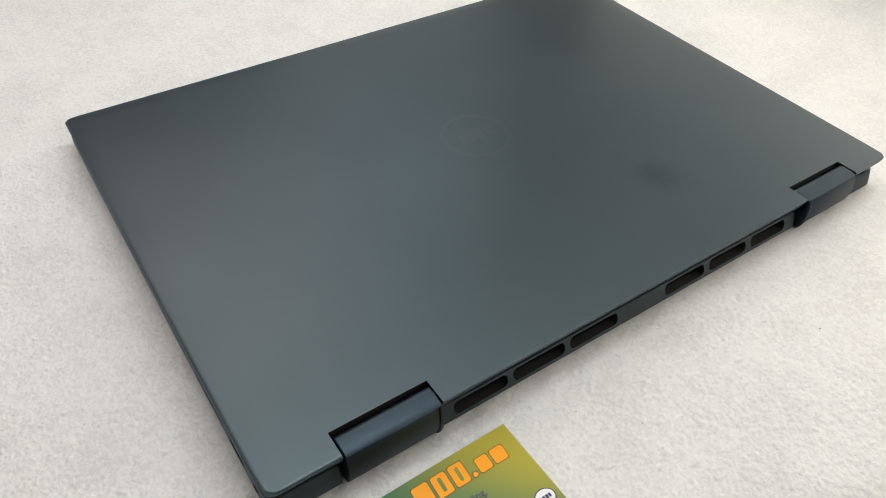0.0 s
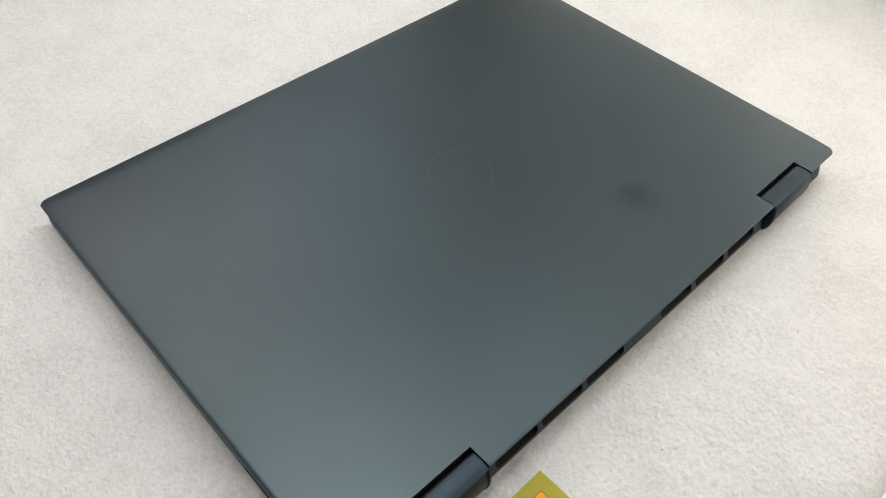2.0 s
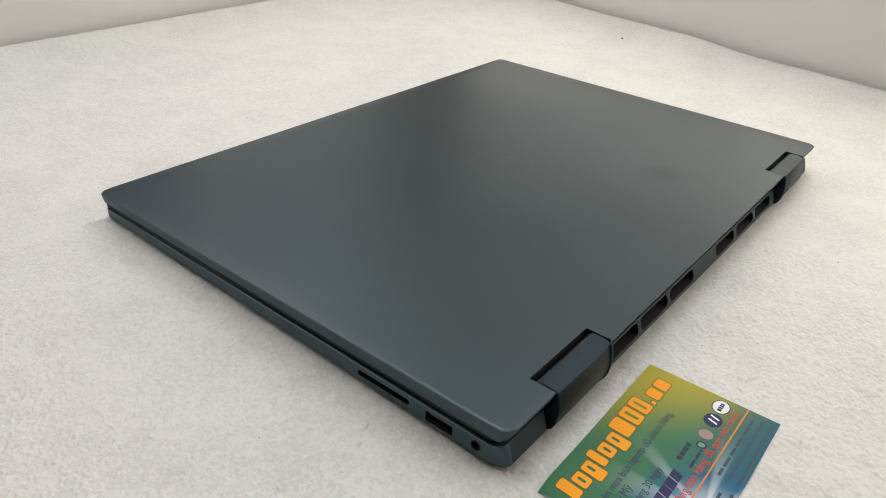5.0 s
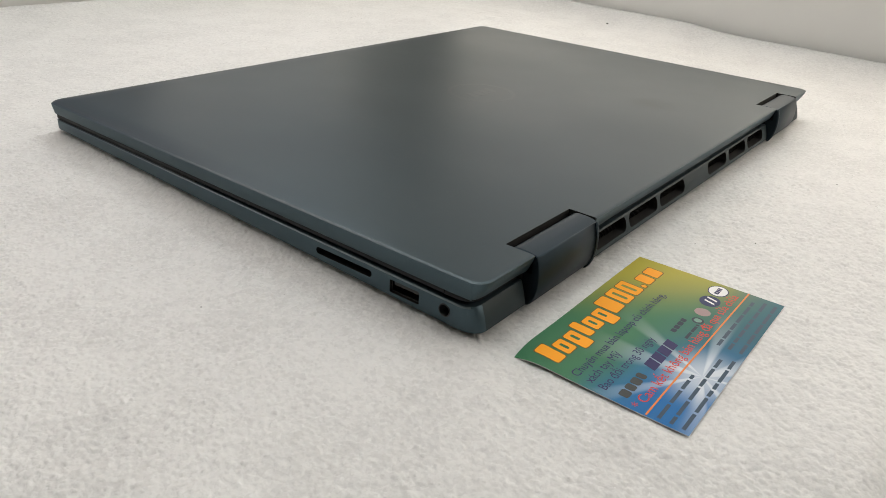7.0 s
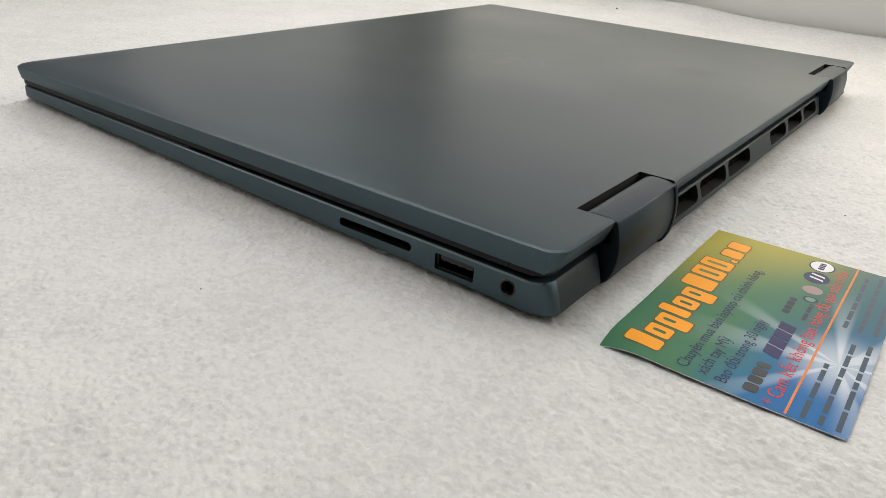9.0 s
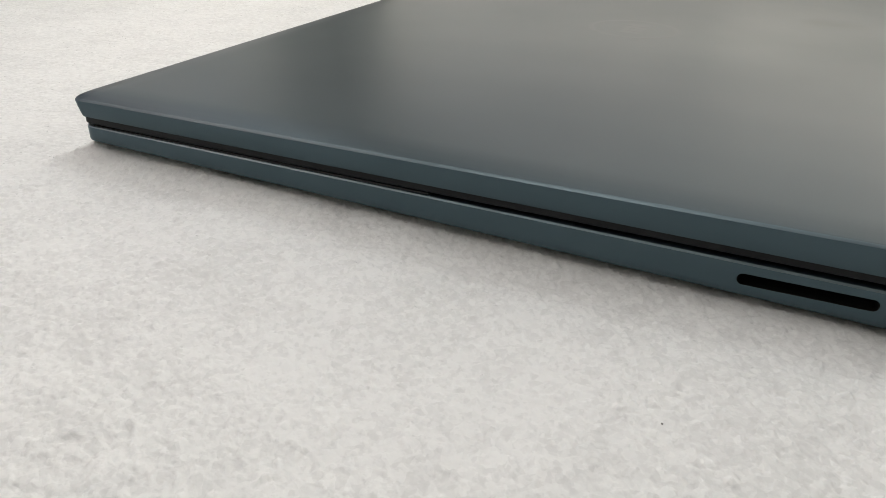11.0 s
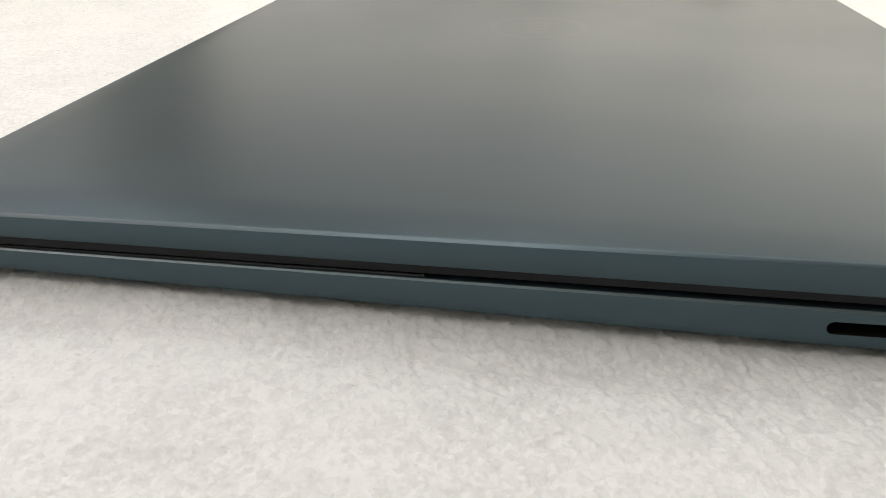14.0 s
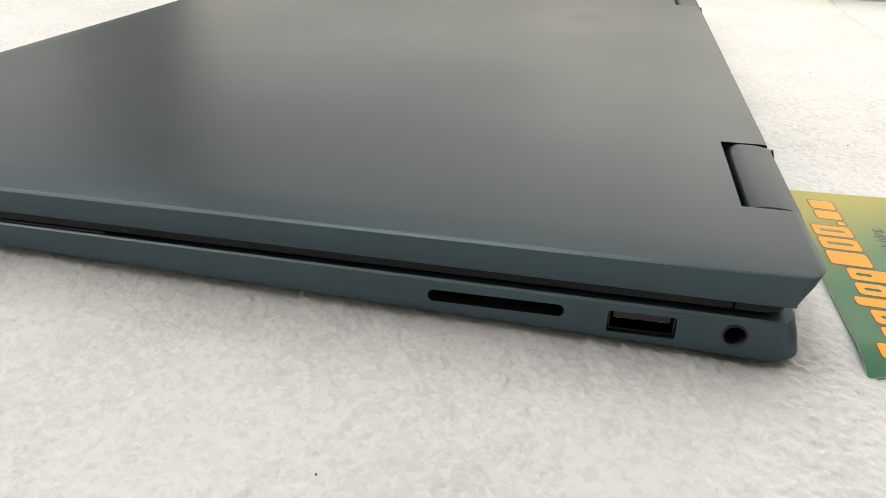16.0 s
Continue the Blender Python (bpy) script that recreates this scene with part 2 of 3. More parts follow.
def box(bm, x0, y0, z0, x1, y1, z1, bevel=0.0, segments=2):
    r = bmesh.ops.create_cube(bm, size=1.0)
    vs = r["verts"]
    for v in vs:
        v.co = Vector(((x0 + x1) / 2 + v.co.x * (x1 - x0), (y0 + y1) / 2 + v.co.y * (y1 - y0), (z0 + z1) / 2 + v.co.z * (z1 - z0)))
    if bevel:
        edges = list({e for v in vs for e in v.link_edges})
        bmesh.ops.bevel(bm, geom=edges, offset=bevel, segments=segments, affect="EDGES", profile=0.5)
    return bm


def rounded_rect(x0, y0, x1, y1, r, steps=8):
    """Outline anticlockwise, from the south-west corner."""
    out = []
    for cx, cy, a in ((x0 + r, y0 + r, 180), (x1 - r, y0 + r, 270), (x1 - r, y1 - r, 0), (x0 + r, y1 - r, 90)):
        for k in range(steps + 1):
            t = radians(a + 90 * k / steps)
            out.append((cx + r * math.cos(t), cy + r * math.sin(t)))
    return out


def rings(bm, loops, cap_low=True, cap_high=True, closed=True):
    """Joins loops of equal length, low to high; returns the rows of verts."""
    rows = [[bm.verts.new(p) for p in loop] for loop in loops]
    n = len(rows[0])
    for a, b in zip(rows, rows[1:]):
        for k in range(n if closed else n - 1):
            bm.faces.new((a[k], a[(k + 1) % n], b[(k + 1) % n], b[k]))
    if cap_low:
        bm.faces.new(rows[0][::-1])
    if cap_high:
        bm.faces.new(rows[-1])
    return rows


def smooth01(a, b, t):
    t = min(1.0, max(0.0, (t - a) / (b - a)))
    return t * t * (3 - 2 * t)


# ---- the room ----
def slab(name, x0, y0, z0, x1, y1, z1, mat, label, category):
    ob = part(name, box(bmesh.new(), x0, y0, z0, x1, y1, z1), mat)
    return tagged(ob, label, category, kind="structure")


EAST, NORTH, SOUTH, WEST, FLOOR, TOP = 0.645, 0.588, -2.5, -2.4, -0.755, 2.05
slab("floor", WEST - 0.1, SOUTH - 0.1, FLOOR - 0.1, EAST + 0.1, NORTH + 0.1, FLOOR, tile, "pale tiled floor of the room", "floor")
slab("ceiling", WEST - 0.1, SOUTH - 0.1, TOP, EAST + 0.1, NORTH + 0.1, TOP + 0.1, ceiling_paint, "plain white painted ceiling", "ceiling")


def slant(bm):
    for v in bm.verts:
        v.co.x += askew(v.co.y)
    return bm


# east wall with the window opening
bm = bmesh.new()
box(bm, EAST, WINDOW[1], FLOOR, EAST + 0.1, NORTH + 0.1, TOP)
box(bm, EAST, SOUTH, FLOOR, EAST + 0.1, WINDOW[0], TOP)
box(bm, EAST, WINDOW[0], FLOOR, EAST + 0.1, WINDOW[1], WINDOW[2])
box(bm, EAST, WINDOW[0], WINDOW[3], EAST + 0.1, WINDOW[1], TOP)
slant(bm)
tagged(part("wall_east", bm, paint), "off-white painted wall with a window beside the table", "wall", kind="structure")
# north wall with a small opening for the added window over the table
bm = bmesh.new()
box(bm, WEST, NORTH, FLOOR, ADDED_WINDOW[0], NORTH + 0.1, TOP)
box(bm, ADDED_WINDOW[1], NORTH, FLOOR, EAST + 0.03, NORTH + 0.1, TOP)
box(bm, ADDED_WINDOW[0], NORTH, FLOOR, ADDED_WINDOW[1], NORTH + 0.1, ADDED_WINDOW[2])
box(bm, ADDED_WINDOW[0], NORTH, ADDED_WINDOW[3], ADDED_WINDOW[1], NORTH + 0.1, TOP)
tagged(part("wall_north", bm, paint), "off-white painted wall behind the table with an added window opening", "wall", kind="structure")
# west and south walls are unseen; their tones shape light on the laptop
slab("wall_west", WEST - 0.1, SOUTH, FLOOR, WEST, NORTH + 0.1, TOP, bounce_paint, "unseen pale wall, toned for bounce light", "wall")
slab("wall_south", WEST, SOUTH - 0.1, FLOOR, EAST, SOUTH, TOP, dimming_paint, "unseen wall, darkened to dim the laptop's rear", "wall")
win = thing("window_1", "white framed window with clear panes", "window", "structure")
y0, y1, z0, z1 = WINDOW
ym = (y0 + y1) / 2
bm = bmesh.new()
for a, b, c, d in ((y0, z0, y0 + 0.045, z1), (y1 - 0.045, z0, y1, z1), (y0 + 0.045, z0, y1 - 0.045, z0 + 0.045), (y0 + 0.045, z1 - 0.045, y1 - 0.045, z1), (ym - 0.025, z0 + 0.045, ym + 0.025, z1 - 0.045)):
    box(bm, EAST + 0.03, a, b, EAST + 0.08, c, d)
part("window_frame", slant(bm), frame_white, win)
for a, b in ((y0 + 0.045, ym - 0.025), (ym + 0.025, y1 - 0.045)):
    p = part("pane", slant(box(bmesh.new(), EAST + 0.053, a, z0 + 0.045, EAST + 0.057, b, z1 - 0.045)), glass, win)
    p.visible_shadow = False
# unseen window, added round the north lamps
win = thing("added_window_2", "unseen small white framed window with one clear pane, added for light", "window", "structure")
x0, x1, z0, z1 = ADDED_WINDOW
bm = bmesh.new()
for a, b, c, d in ((x0, z0, x0 + 0.03, z1), (x1 - 0.03, z0, x1, z1), (x0 + 0.03, z0, x1 - 0.03, z0 + 0.03), (x0 + 0.03, z1 - 0.03, x1 - 0.03, z1)):
    box(bm, a, NORTH + 0.03, b, c, NORTH + 0.08, d)
part("window_frame", bm, frame_white, win)
part("pane", box(bmesh.new(), x0 + 0.03, NORTH + 0.053, z0 + 0.03, x1 - 0.03, NORTH + 0.057, z1 - 0.03), glass, win).visible_shadow = False
# body of the added fill panel
light = thing("fill_panel", "unseen slim white light panel added over the table, switched on", "pendant light", at=FILL_LAMP)
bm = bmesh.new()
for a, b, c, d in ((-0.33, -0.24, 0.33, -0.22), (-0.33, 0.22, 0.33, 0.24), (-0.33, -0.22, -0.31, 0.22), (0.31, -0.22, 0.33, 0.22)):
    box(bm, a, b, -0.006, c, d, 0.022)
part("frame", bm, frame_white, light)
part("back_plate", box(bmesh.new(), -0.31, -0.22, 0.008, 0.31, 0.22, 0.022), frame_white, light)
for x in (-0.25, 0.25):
    part("rod", box(bmesh.new(), x - 0.004, -0.004, 0.022, x + 0.004, 0.004, TOP - FILL_LAMP[2]), frame_white, light)

# table under the foam
table = thing("table", "white laminate table standing in the corner of the room", "table")
bm = box(bmesh.new(), -0.75, -0.42, -0.036, EAST - 0.012, NORTH - 0.012, -0.008, 0.002)
for v in bm.verts:
    if v.co.x > 0:
        v.co.x += askew(v.co.y)
part("tabletop", bm, laminate, table)
for lx, ly in ((-0.70, -0.38), (-0.70, NORTH - 0.07), (EAST + askew(-0.38) - 0.08, -0.38), (EAST - 0.07, NORTH - 0.07)):
    part("leg", box(bmesh.new(), lx, ly, FLOOR, lx + 0.045, ly + 0.045, -0.036, 0.002), laminate, table)

# ---- foam sheet ----
def foam_height(x, y):
    """Lie of the sheet without its grain: it swells under the laptop, turns up at the walls and down at its free edge."""
    z = 0.0032 * smooth01(0.105, 0.195, y) + 0.0008 * noise.noise((x * 11, y * 11, 3.0))
    # how far inside the laptop's outline: the soft sheet swells up under its rim
    d = min(x, 0.3588 - x, y + 0.004, 0.2525 - y)
    if d > -0.022:
        swell = smooth01(-0.011, 0.005, d) * (1 - smooth01(0.014, 0.030, d))
        z += swell * max(0.0, min(0.0082, 0.0295 * y + 0.0006) - z)
    # the card sinks into the sheet a little
    e = max(abs(x - 0.0485) - 0.0453, abs(y + 0.0429) - 0.0273)
    z += 0.0002 * (1 - smooth01(0.0, 0.007, e)) * smooth01(-0.0015, 0.0, e) - 0.0001 * (1 - smooth01(-0.002, 0.0, e))
    z += 0.011 * max(0.0, 1 - (0.637 + askew(y) - x) / 0.07) ** 2 + 0.009 * max(0.0, 1 - (0.580 - y) / 0.06) ** 2
    return z - 0.010 * max(0.0, (-0.105 - y) / 0.02) ** 2


def steps(*runs):
    out = []
    for a, b, s in runs:
        n = max(1, round((b - a) / s))
        out += [a + (b - a) * k / n for k in range(n)]
    return out + [runs[-1][1]]


def beads(x, y, size, seed):
    """Soft round beads on a jittered grid of cells."""
    rng = np.random.default_rng(seed)
    table = rng.random((256, 256, 3))
    gx, gy = np.floor(x / size).astype(int), np.floor(y / size).astype(int)
    total = np.zeros(x.shape)
    for i in (-1, 0, 1):
        for j in (-1, 0, 1):
            q = table[(gx + i) % 256, (gy + j) % 256]
            d = np.hypot(x / size - gx - i - 0.15 - 0.7 * q[..., 0], y / size - gy - j - 0.15 - 0.7 * q[..., 1])
            total += (0.3 + 0.9 * q[..., 2] ** 2) * np.exp(-(d / 0.42) ** 2)
    return total


def foam_sheet():
    xs = steps((-0.60, -0.16, 0.008), (-0.16, 0.006, 0.0005), (0.006, 0.24, 0.0009), (0.24, 0.63, 0.004))
    ys = steps((-0.125, 0.0, 0.0006), (0.0, 0.26, 0.0005), (0.26, 0.580, 0.004))
    gx, gy = np.meshgrid(np.array(xs), np.array(ys))
    gx = np.where(gx > 0.24, 0.24 + (gx - 0.24) * (0.397 + LEAN * (gy - 0.45) + 0.012) / 0.39, gx)
    warp = 0.0007 * np.sin(gx * 900 + 3 * np.sin(gy * 410)), 0.0007 * np.sin(gy * 830 + 3 * np.sin(gx * 370))
    grain = 0.00052 * beads(gx + warp[0], gy + warp[1], 0.0015, 1) + 0.00046 * beads(gx - warp[1], gy + warp[0], 0.0010, 2)
    card_gap = np.maximum(np.abs(gx - 0.0485) - 0.0453, np.abs(gy + 0.0429) - 0.0273)
    grain *= 1 - 0.6 * np.clip(1 - np.abs(card_gap) / 0.003, 0, 1)
    grain *= np.where(card_gap < -0.001, 0.25, 1.0)
    grain *= np.where((gx > -0.16) & (gx < 0.24) & (gy < 0.26), 1.0, 0.3)
    verts = []
    for j, y in enumerate(ys):
        for i in range(len(xs)):
            x = float(gx[j, i])
            verts.append((x, y, foam_height(x, y) + float(grain[j, i]) - 0.0004 + 0.0005 * noise.noise((x * 95, y * 95, 9))))
    w, h = len(xs), len(ys)
    faces = [(j * w + i, j * w + i + 1, (j + 1) * w + i + 1, (j + 1) * w + i) for j in range(h - 1) for i in range(w - 1)]
    # rim and underside
    rim = [i for i in range(w)] + [j * w + w - 1 for j in range(1, h)] + [(h - 1) * w + i for i in range(w - 2, -1, -1)] + [j * w for j in range(h - 2, 0, -1)]
    low = len(verts)
    for k in rim:
        x, y, z = verts[k]
        verts.append((x, y, z - 0.0055))
    n = len(rim)
    faces += [(rim[(k + 1) % n], rim[k], low + k, low + (k + 1) % n) for k in range(n)]
    me = bpy.data.meshes.new("foam_sheet")
    me.from_pydata(verts, [], faces)
    me.materials.append(foam)
    me.shade_smooth()
    return tagged(new("foam_sheet", me), "white pebbled packing foam sheet spread over the table", "foam sheet")


foam_sheet()

# ---- laptop ----
W, REAR, FRONT = 358.8, -4.85, 253.6
NOTCH = ((29.0, 71.0), (289.5, 330.0))
NOTCH_Y = 6.6


def lid_top(y):
    """Upper face of the lid, away from its edges."""
    return 20.45 + 0.009 * min(250.0, max(0.0, y))


def lid_low(y):
    """Lower rim of the lid: it thins towards the front."""
    return 13.35 + 0.0105 * y


def bezel_low(y):
    return 11.55 + 0.0092 * y


def deck(y):
    return 10.55 + 0.0117 * y


def base_bottom(y):
    return 1.55 + 0.0295 * max(y, -5.0)


laptop = thing("laptop", "closed slate-blue aluminium convertible laptop lying on white foam", "laptop")


def cut(ob, cutter):
    """Takes cutter out of ob; the new faces keep the cutter's material."""
    mod = ob.modifiers.new("cut", "BOOLEAN")
    mod.operation, mod.solver, mod.object = "DIFFERENCE", "EXACT", cutter
    mod.material_mode = "TRANSFER"
    bpy.context.view_layer.update()
    me = bpy.data.meshes.new_from_object(ob.evaluated_get(bpy.context.evaluated_depsgraph_get()))
    ob.modifiers.clear()
    old = ob.data
    ob.data = me
    me.name = old.name
    bpy.data.meshes.remove(old)
    bpy.data.objects.remove(cutter)


def round_corner(x, y, r, rear):
    """Bends the square corners of the lid's grid into arcs of radius r at the front and of radius rear by the hinges."""
    for cx, cy, sx, sy, r in ((rear, REAR + rear, -1, -1, rear), (W - rear, REAR + rear, 1, -1, rear), (W - r, FRONT - r, 1, 1, r), (r, FRONT - r, -1, 1, r)):
        u, v = (x - cx) * sx / r, (y - cy) * sy / r
        if u > 0 and v > 0:
            m = max(u, v)
            t = math.pi / 4 * (v / u if u >= v else 2 - u / v)
            return cx + sx * r * m * math.cos(t), cy + sy * r * m * math.sin(t)
    return x, y


def lid_mesh():
    r = 3.4
    xs = [0, 0.25, 0.5, 0.9, 1.6, 2.5, 3.6, r, 6, 7, 8, 9.5, 11, 13, 22] + [NOTCH[0][0], NOTCH[0][1]]
    xs += [W - v for v in (0, 0.25, 0.5, 0.9, 1.6, 2.5, 3.6, r, 6, 7, 8, 9.5, 11, 13, 22)] + [NOTCH[1][0], NOTCH[1][1]]
    xs += [50, 100, 130, 160, 190, 220, 250, 270, 310]
    ys = [REAR + v for v in (0, 0.25, 0.5, 0.9, 1.6, 2.5, 3.6, r)] + [NOTCH_Y, 9, 15, 25, 40, 70, 100, 130, 160, 190, 215]
    ys += [FRONT - v for v in (22, 13, 11, 9.5, 8, 7, 6, r, 3.6, 2.5, 1.6, 0.9, 0.5, 0.25, 0)]
    xs, ys = sorted(set(xs)), sorted(set(ys))

    def height(x, y):
        """The edges roll off softly, most of all along the side with the sockets, and end in a small lip."""
        s = min(250.0, max(0.0, y))
        a = (0.2 + 0.0050 * s) * max(0.0, 1 - x / 13.0) ** 2
        b = (0.4 + 0.0020 * s) * max(0.0, 1 - (W - x) / 13.0) ** 2
        c = 0.8 * max(0.0, 1 - (FRONT - y) / 10.0) ** 2
        e = min(x, W - x, FRONT - y, y - REAR)
        return lid_top(y) - (a**3 + b**3 + c**3) ** (1 / 3) - 0.34 * max(0.0, 1 - e / 0.9) ** 1.5

    bm = bmesh.new()
    grid = {}
    for i, x in enumerate(xs):
        for j, y in enumerate(ys):
            grid[i, j] = bm.verts.new((*round_corner(x, y, r, 6.0), height(x, y)))
    for i in range(len(xs) - 1):
        for j in range(len(ys) - 1):
            mx, my = (xs[i] + xs[i + 1]) / 2, (ys[j] + ys[j + 1]) / 2
            if any(a < mx < b for a, b in NOTCH) and my < NOTCH_Y:
                continue
            f = bm.faces.new((grid[i, j], grid[i + 1, j], grid[i + 1, j + 1], grid[i, j + 1]))
            if min(mx, W - mx, FRONT - my) < 0.9:
                f.material_index = 3
    for v in [v for v in bm.verts if not v.link_faces]:
        bm.verts.remove(v)
    # walk round the rim, then down the sloping side
    rim = [e for e in bm.edges if len(e.link_faces) == 1]
    follow = {}
    for e in rim:
        loop = e.link_faces[0].loops
        for l in loop:
            if l.edge == e:
                follow[l.vert] = l.link_loop_next.vert
    v = min(follow, key=lambda q: (q.co.x, q.co.y))
    order = [v]
    while follow[order[-1]] != v:
        order.append(follow[order[-1]])
    n = len(order)

    def inward(k):
        p, a, b = order[k].co, order[k - 1].co, order[(k + 1) % n].co
        if any(x0 - 0.01 <= p.x <= x1 + 0.01 for x0, x1 in NOTCH) and p.y < NOTCH_Y + 0.01:
            return Vector((0, 3.0 if p.y < REAR + 0.5 else 0, 0))
        d = Vector((b.x - a.x, b.y - a.y, 0)).normalized()
        return Vector((-d.y, d.x * (3.6 if d.x > 0 else 2.0), 0))  # the hinge edge and the front slope in further

    ins = [inward(k) for k in range(n)]
    last = order
    for off, part_way in ((0.0, 0.03), (0.25, 0.40), (0.75, 0.90), (1.0, 1.0)):
        row = []
        for k in range(n):
            p = order[k].co
            row.append(bm.verts.new((p.x + ins[k].x * off, p.y + ins[k].y * off, p.z + (lid_low(p.y) - p.z) * part_way)))
        for k in range(n):
            f = bm.faces.new((last[k], row[k], row[(k + 1) % n], last[(k + 1) % n]))
            m = f.calc_center_median()
            # notch walls are painted with the recess shade
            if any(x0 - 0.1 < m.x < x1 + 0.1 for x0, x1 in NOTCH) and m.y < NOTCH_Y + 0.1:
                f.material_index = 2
            else:
                f.material_index = 1
        last = row
    bm.faces.new(last)
    return bm


lid = part("lid", lid_mesh(), [lid_shell, lit_side_shell, recess_shade, lid_rim], laptop, "matt slate-blue aluminium lid, closed", smooth=25, scale=MM)

# black screen bezel under the lid, with its seam near the hinge side
def bezel_strip(name, x0, y0, x1, y1, turns, label=""):
    """A plate under the lid with a softened lower edge; turns: radius of the corners from the south-west, anticlockwise."""
    def outline(g):
        out = []
        for (cx, cy), a, r in zip(((x0 + g, y0), (x1 - g, y0), (x1 - g, y1 - g), (x0 + g, y1 - g)), (180, 270, 0, 90), turns):
            sx, sy = (1 if a in (180, 90) else -1), (1 if a in (180, 270) else -1)
            for k in range(7):
                t = radians(a + 15 * k)
                out.append((cx + r * (sx + math.cos(t)), cy + r * (sy + math.sin(t))))
        return out

    bm = bmesh.new()
    rings(bm, [[(x, y, bezel_low(y)) for x, y in outline(0.45)], [(x, y, bezel_low(y) + 0.3) for x, y in outline(0.0)], [(x, y, lid_low(y) - 0.03) for x, y in outline(0.0)]])
    part(name, bm, bezel_black, lid, label, smooth=30, scale=MM)


SEAM = 9.9
bezel_strip("bezel", 1.2, SEAM + 0.18, W - 1.2, FRONT - 1.6, (0.1, 0.1, 3.0, 3.0), "black screen bezel showing in the gap")
bezel_strip("bezel_end", 1.2, REAR + 4.6, 28.0, SEAM - 0.18, (5.4, 0.3, 0.1, 0.1))
bezel_strip("bezel_end", 72.0, REAR + 4.6, 288.6, SEAM - 0.18, (0.3, 0.3, 0.1, 0.1))
bezel_strip("bezel_end", 331.0, REAR + 4.6, W - 1.2, SEAM - 0.18, (0.3, 5.4, 0.1, 0.1))
# rubber gasket round the front half
bm = bmesh.new()
box(bm, 1.1, 138.5, 0.0, 5.2, FRONT - 6, 0.80, 0.25)
box(bm, W - 5.2, 138.5, 0.0, W - 1.1, FRONT - 6, 0.80, 0.25)
box(bm, 5.2, FRONT - 6, 0.0, W - 5.2, FRONT - 3.0, 0.80, 0.25)
for v in bm.verts:
    v.co.z = deck(v.co.y) + 0.01 + v.co.z * (bezel_low(v.co.y) - deck(v.co.y))
part("gasket", bm, rubber, lid, "thin black rubber gasket", scale=MM)


def ring_band(bm, cx, cy, r0, r1, z0, z1, n=64):
    loops = [[(cx + r * math.cos(2 * math.pi * k / n), cy + r * math.sin(2 * math.pi * k / n), z) for k in range(n)] for r, z in ((r1, z0), (r1, z1), (r0, z1), (r0, z0))]
    rows = rings(bm, loops, False, False)
    for k in range(n):
        bm.faces.new((rows[3][k], rows[3][(k + 1) % n], rows[0][(k + 1) % n], rows[0][k]))


EMBLEM = (180.3, 125.8)
# emblem: a ring round four plain blocks, polished into the lid
bm = bmesh.new()
ring_band(bm, *EMBLEM, 17.0, 19.3, -0.15, 0.015)
for x in (-10.5, -5.0, 0.5, 6.0):
    o = [(p + 0.15 * q, q) for p, q in rounded_rect(x, -4.2, x + 4.4, 4.2, 1.4, 4)]
    rings(bm, [[(EMBLEM[0] + p, EMBLEM[1] + q, z) for p, q in o] for z in (-0.15, 0.015)])
for v in bm.verts:
    v.co.z += lid_top(v.co.y)
part("emblem", bm, logo_metal, lid, "faint polished round emblem", scale=MM)


def base_mesh():
    o = rounded_rect(0.3, -1.6, W - 0.3, FRONT - 1.2, 5.5, 10)
    cx, cy = W / 2, (FRONT + REAR) / 2
    bm = bmesh.new()

    def ring(off, f, flare):
        """f: 0 at the deck, 1 at the underside."""
        out = []
        for k, (x, y) in enumerate(o):
            a, b = o[k - 1], o[(k + 1) % len(o)]
            d = Vector((b[0] - a[0], b[1] - a[1])).normalized()
            nx, ny = d.y, -d.x
            back = max(0.0, -ny)
            px, py = x + nx * off, y + ny * off - flare * back
            top, low = deck(y), base_bottom(y)
            out.append((px, py, top + (low - top) * f))
        return out

    belly = [(x, y, 1.5 + 0.004 * y) for x, y in rounded_rect(42.0, 9.0, W - 42.0, FRONT - 42.0, 5.5, 10)]
    loops = [belly, ring(-3.2, 1.02, 1.9), ring(-0.9, 1.0, 2.2), ring(-0.42, 0.982, 2.3), ring(-0.1, 0.945, 2.3), ring(0.0, 0.89, 2.2), ring(0.0, 0.5, 1.4), ring(0.0, 0.055, 0.1), ring(-0.4, 0.0, 0.0)]
    rows = rings(bm, loops)
    # the cut edge below the deck is brighter
    for f in bm.faces:
        zs = [v.co.z - deck(v.co.y) for v in f.verts]
        if f.calc_center_median().y > 0.0 and len(f.verts) == 4 and min(zs) > -0.8 and max(zs) > -0.05 and max(zs) - min(zs) > 0.1:
            f.material_index = 1
    # the hinge side, with the vents, is painted darker to stand for its shade
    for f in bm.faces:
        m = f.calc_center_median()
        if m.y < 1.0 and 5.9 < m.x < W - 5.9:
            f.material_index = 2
    return bm


base = part("base", base_mesh(), [lit_side_shell, edge_metal, rear_shade], laptop, "slate-blue aluminium base with port openings", smooth=30)


def cutter_prism(outline, axis, a, b):
    """A prism of the outline, from a to b along x or y. Its faces are near-black for the shade inside."""
    bm = bmesh.new()
    put = (lambda u, v, w: (w, u, v)) if axis == "x" else (lambda u, v, w: (u, w, v))
    rings(bm, [[put(u, v, a) for u, v in outline], [put(u, v, b) for u, v in outline]])
    return part("cutter", bm, recess_shade)


SLOT = (40.0, 6.25, 66.8, 8.85)
USB = (19.2, 4.35, 31.8, 8.95)
JACK = (8.8, 6.8, 2.3)
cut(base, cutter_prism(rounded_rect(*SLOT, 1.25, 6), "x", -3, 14))
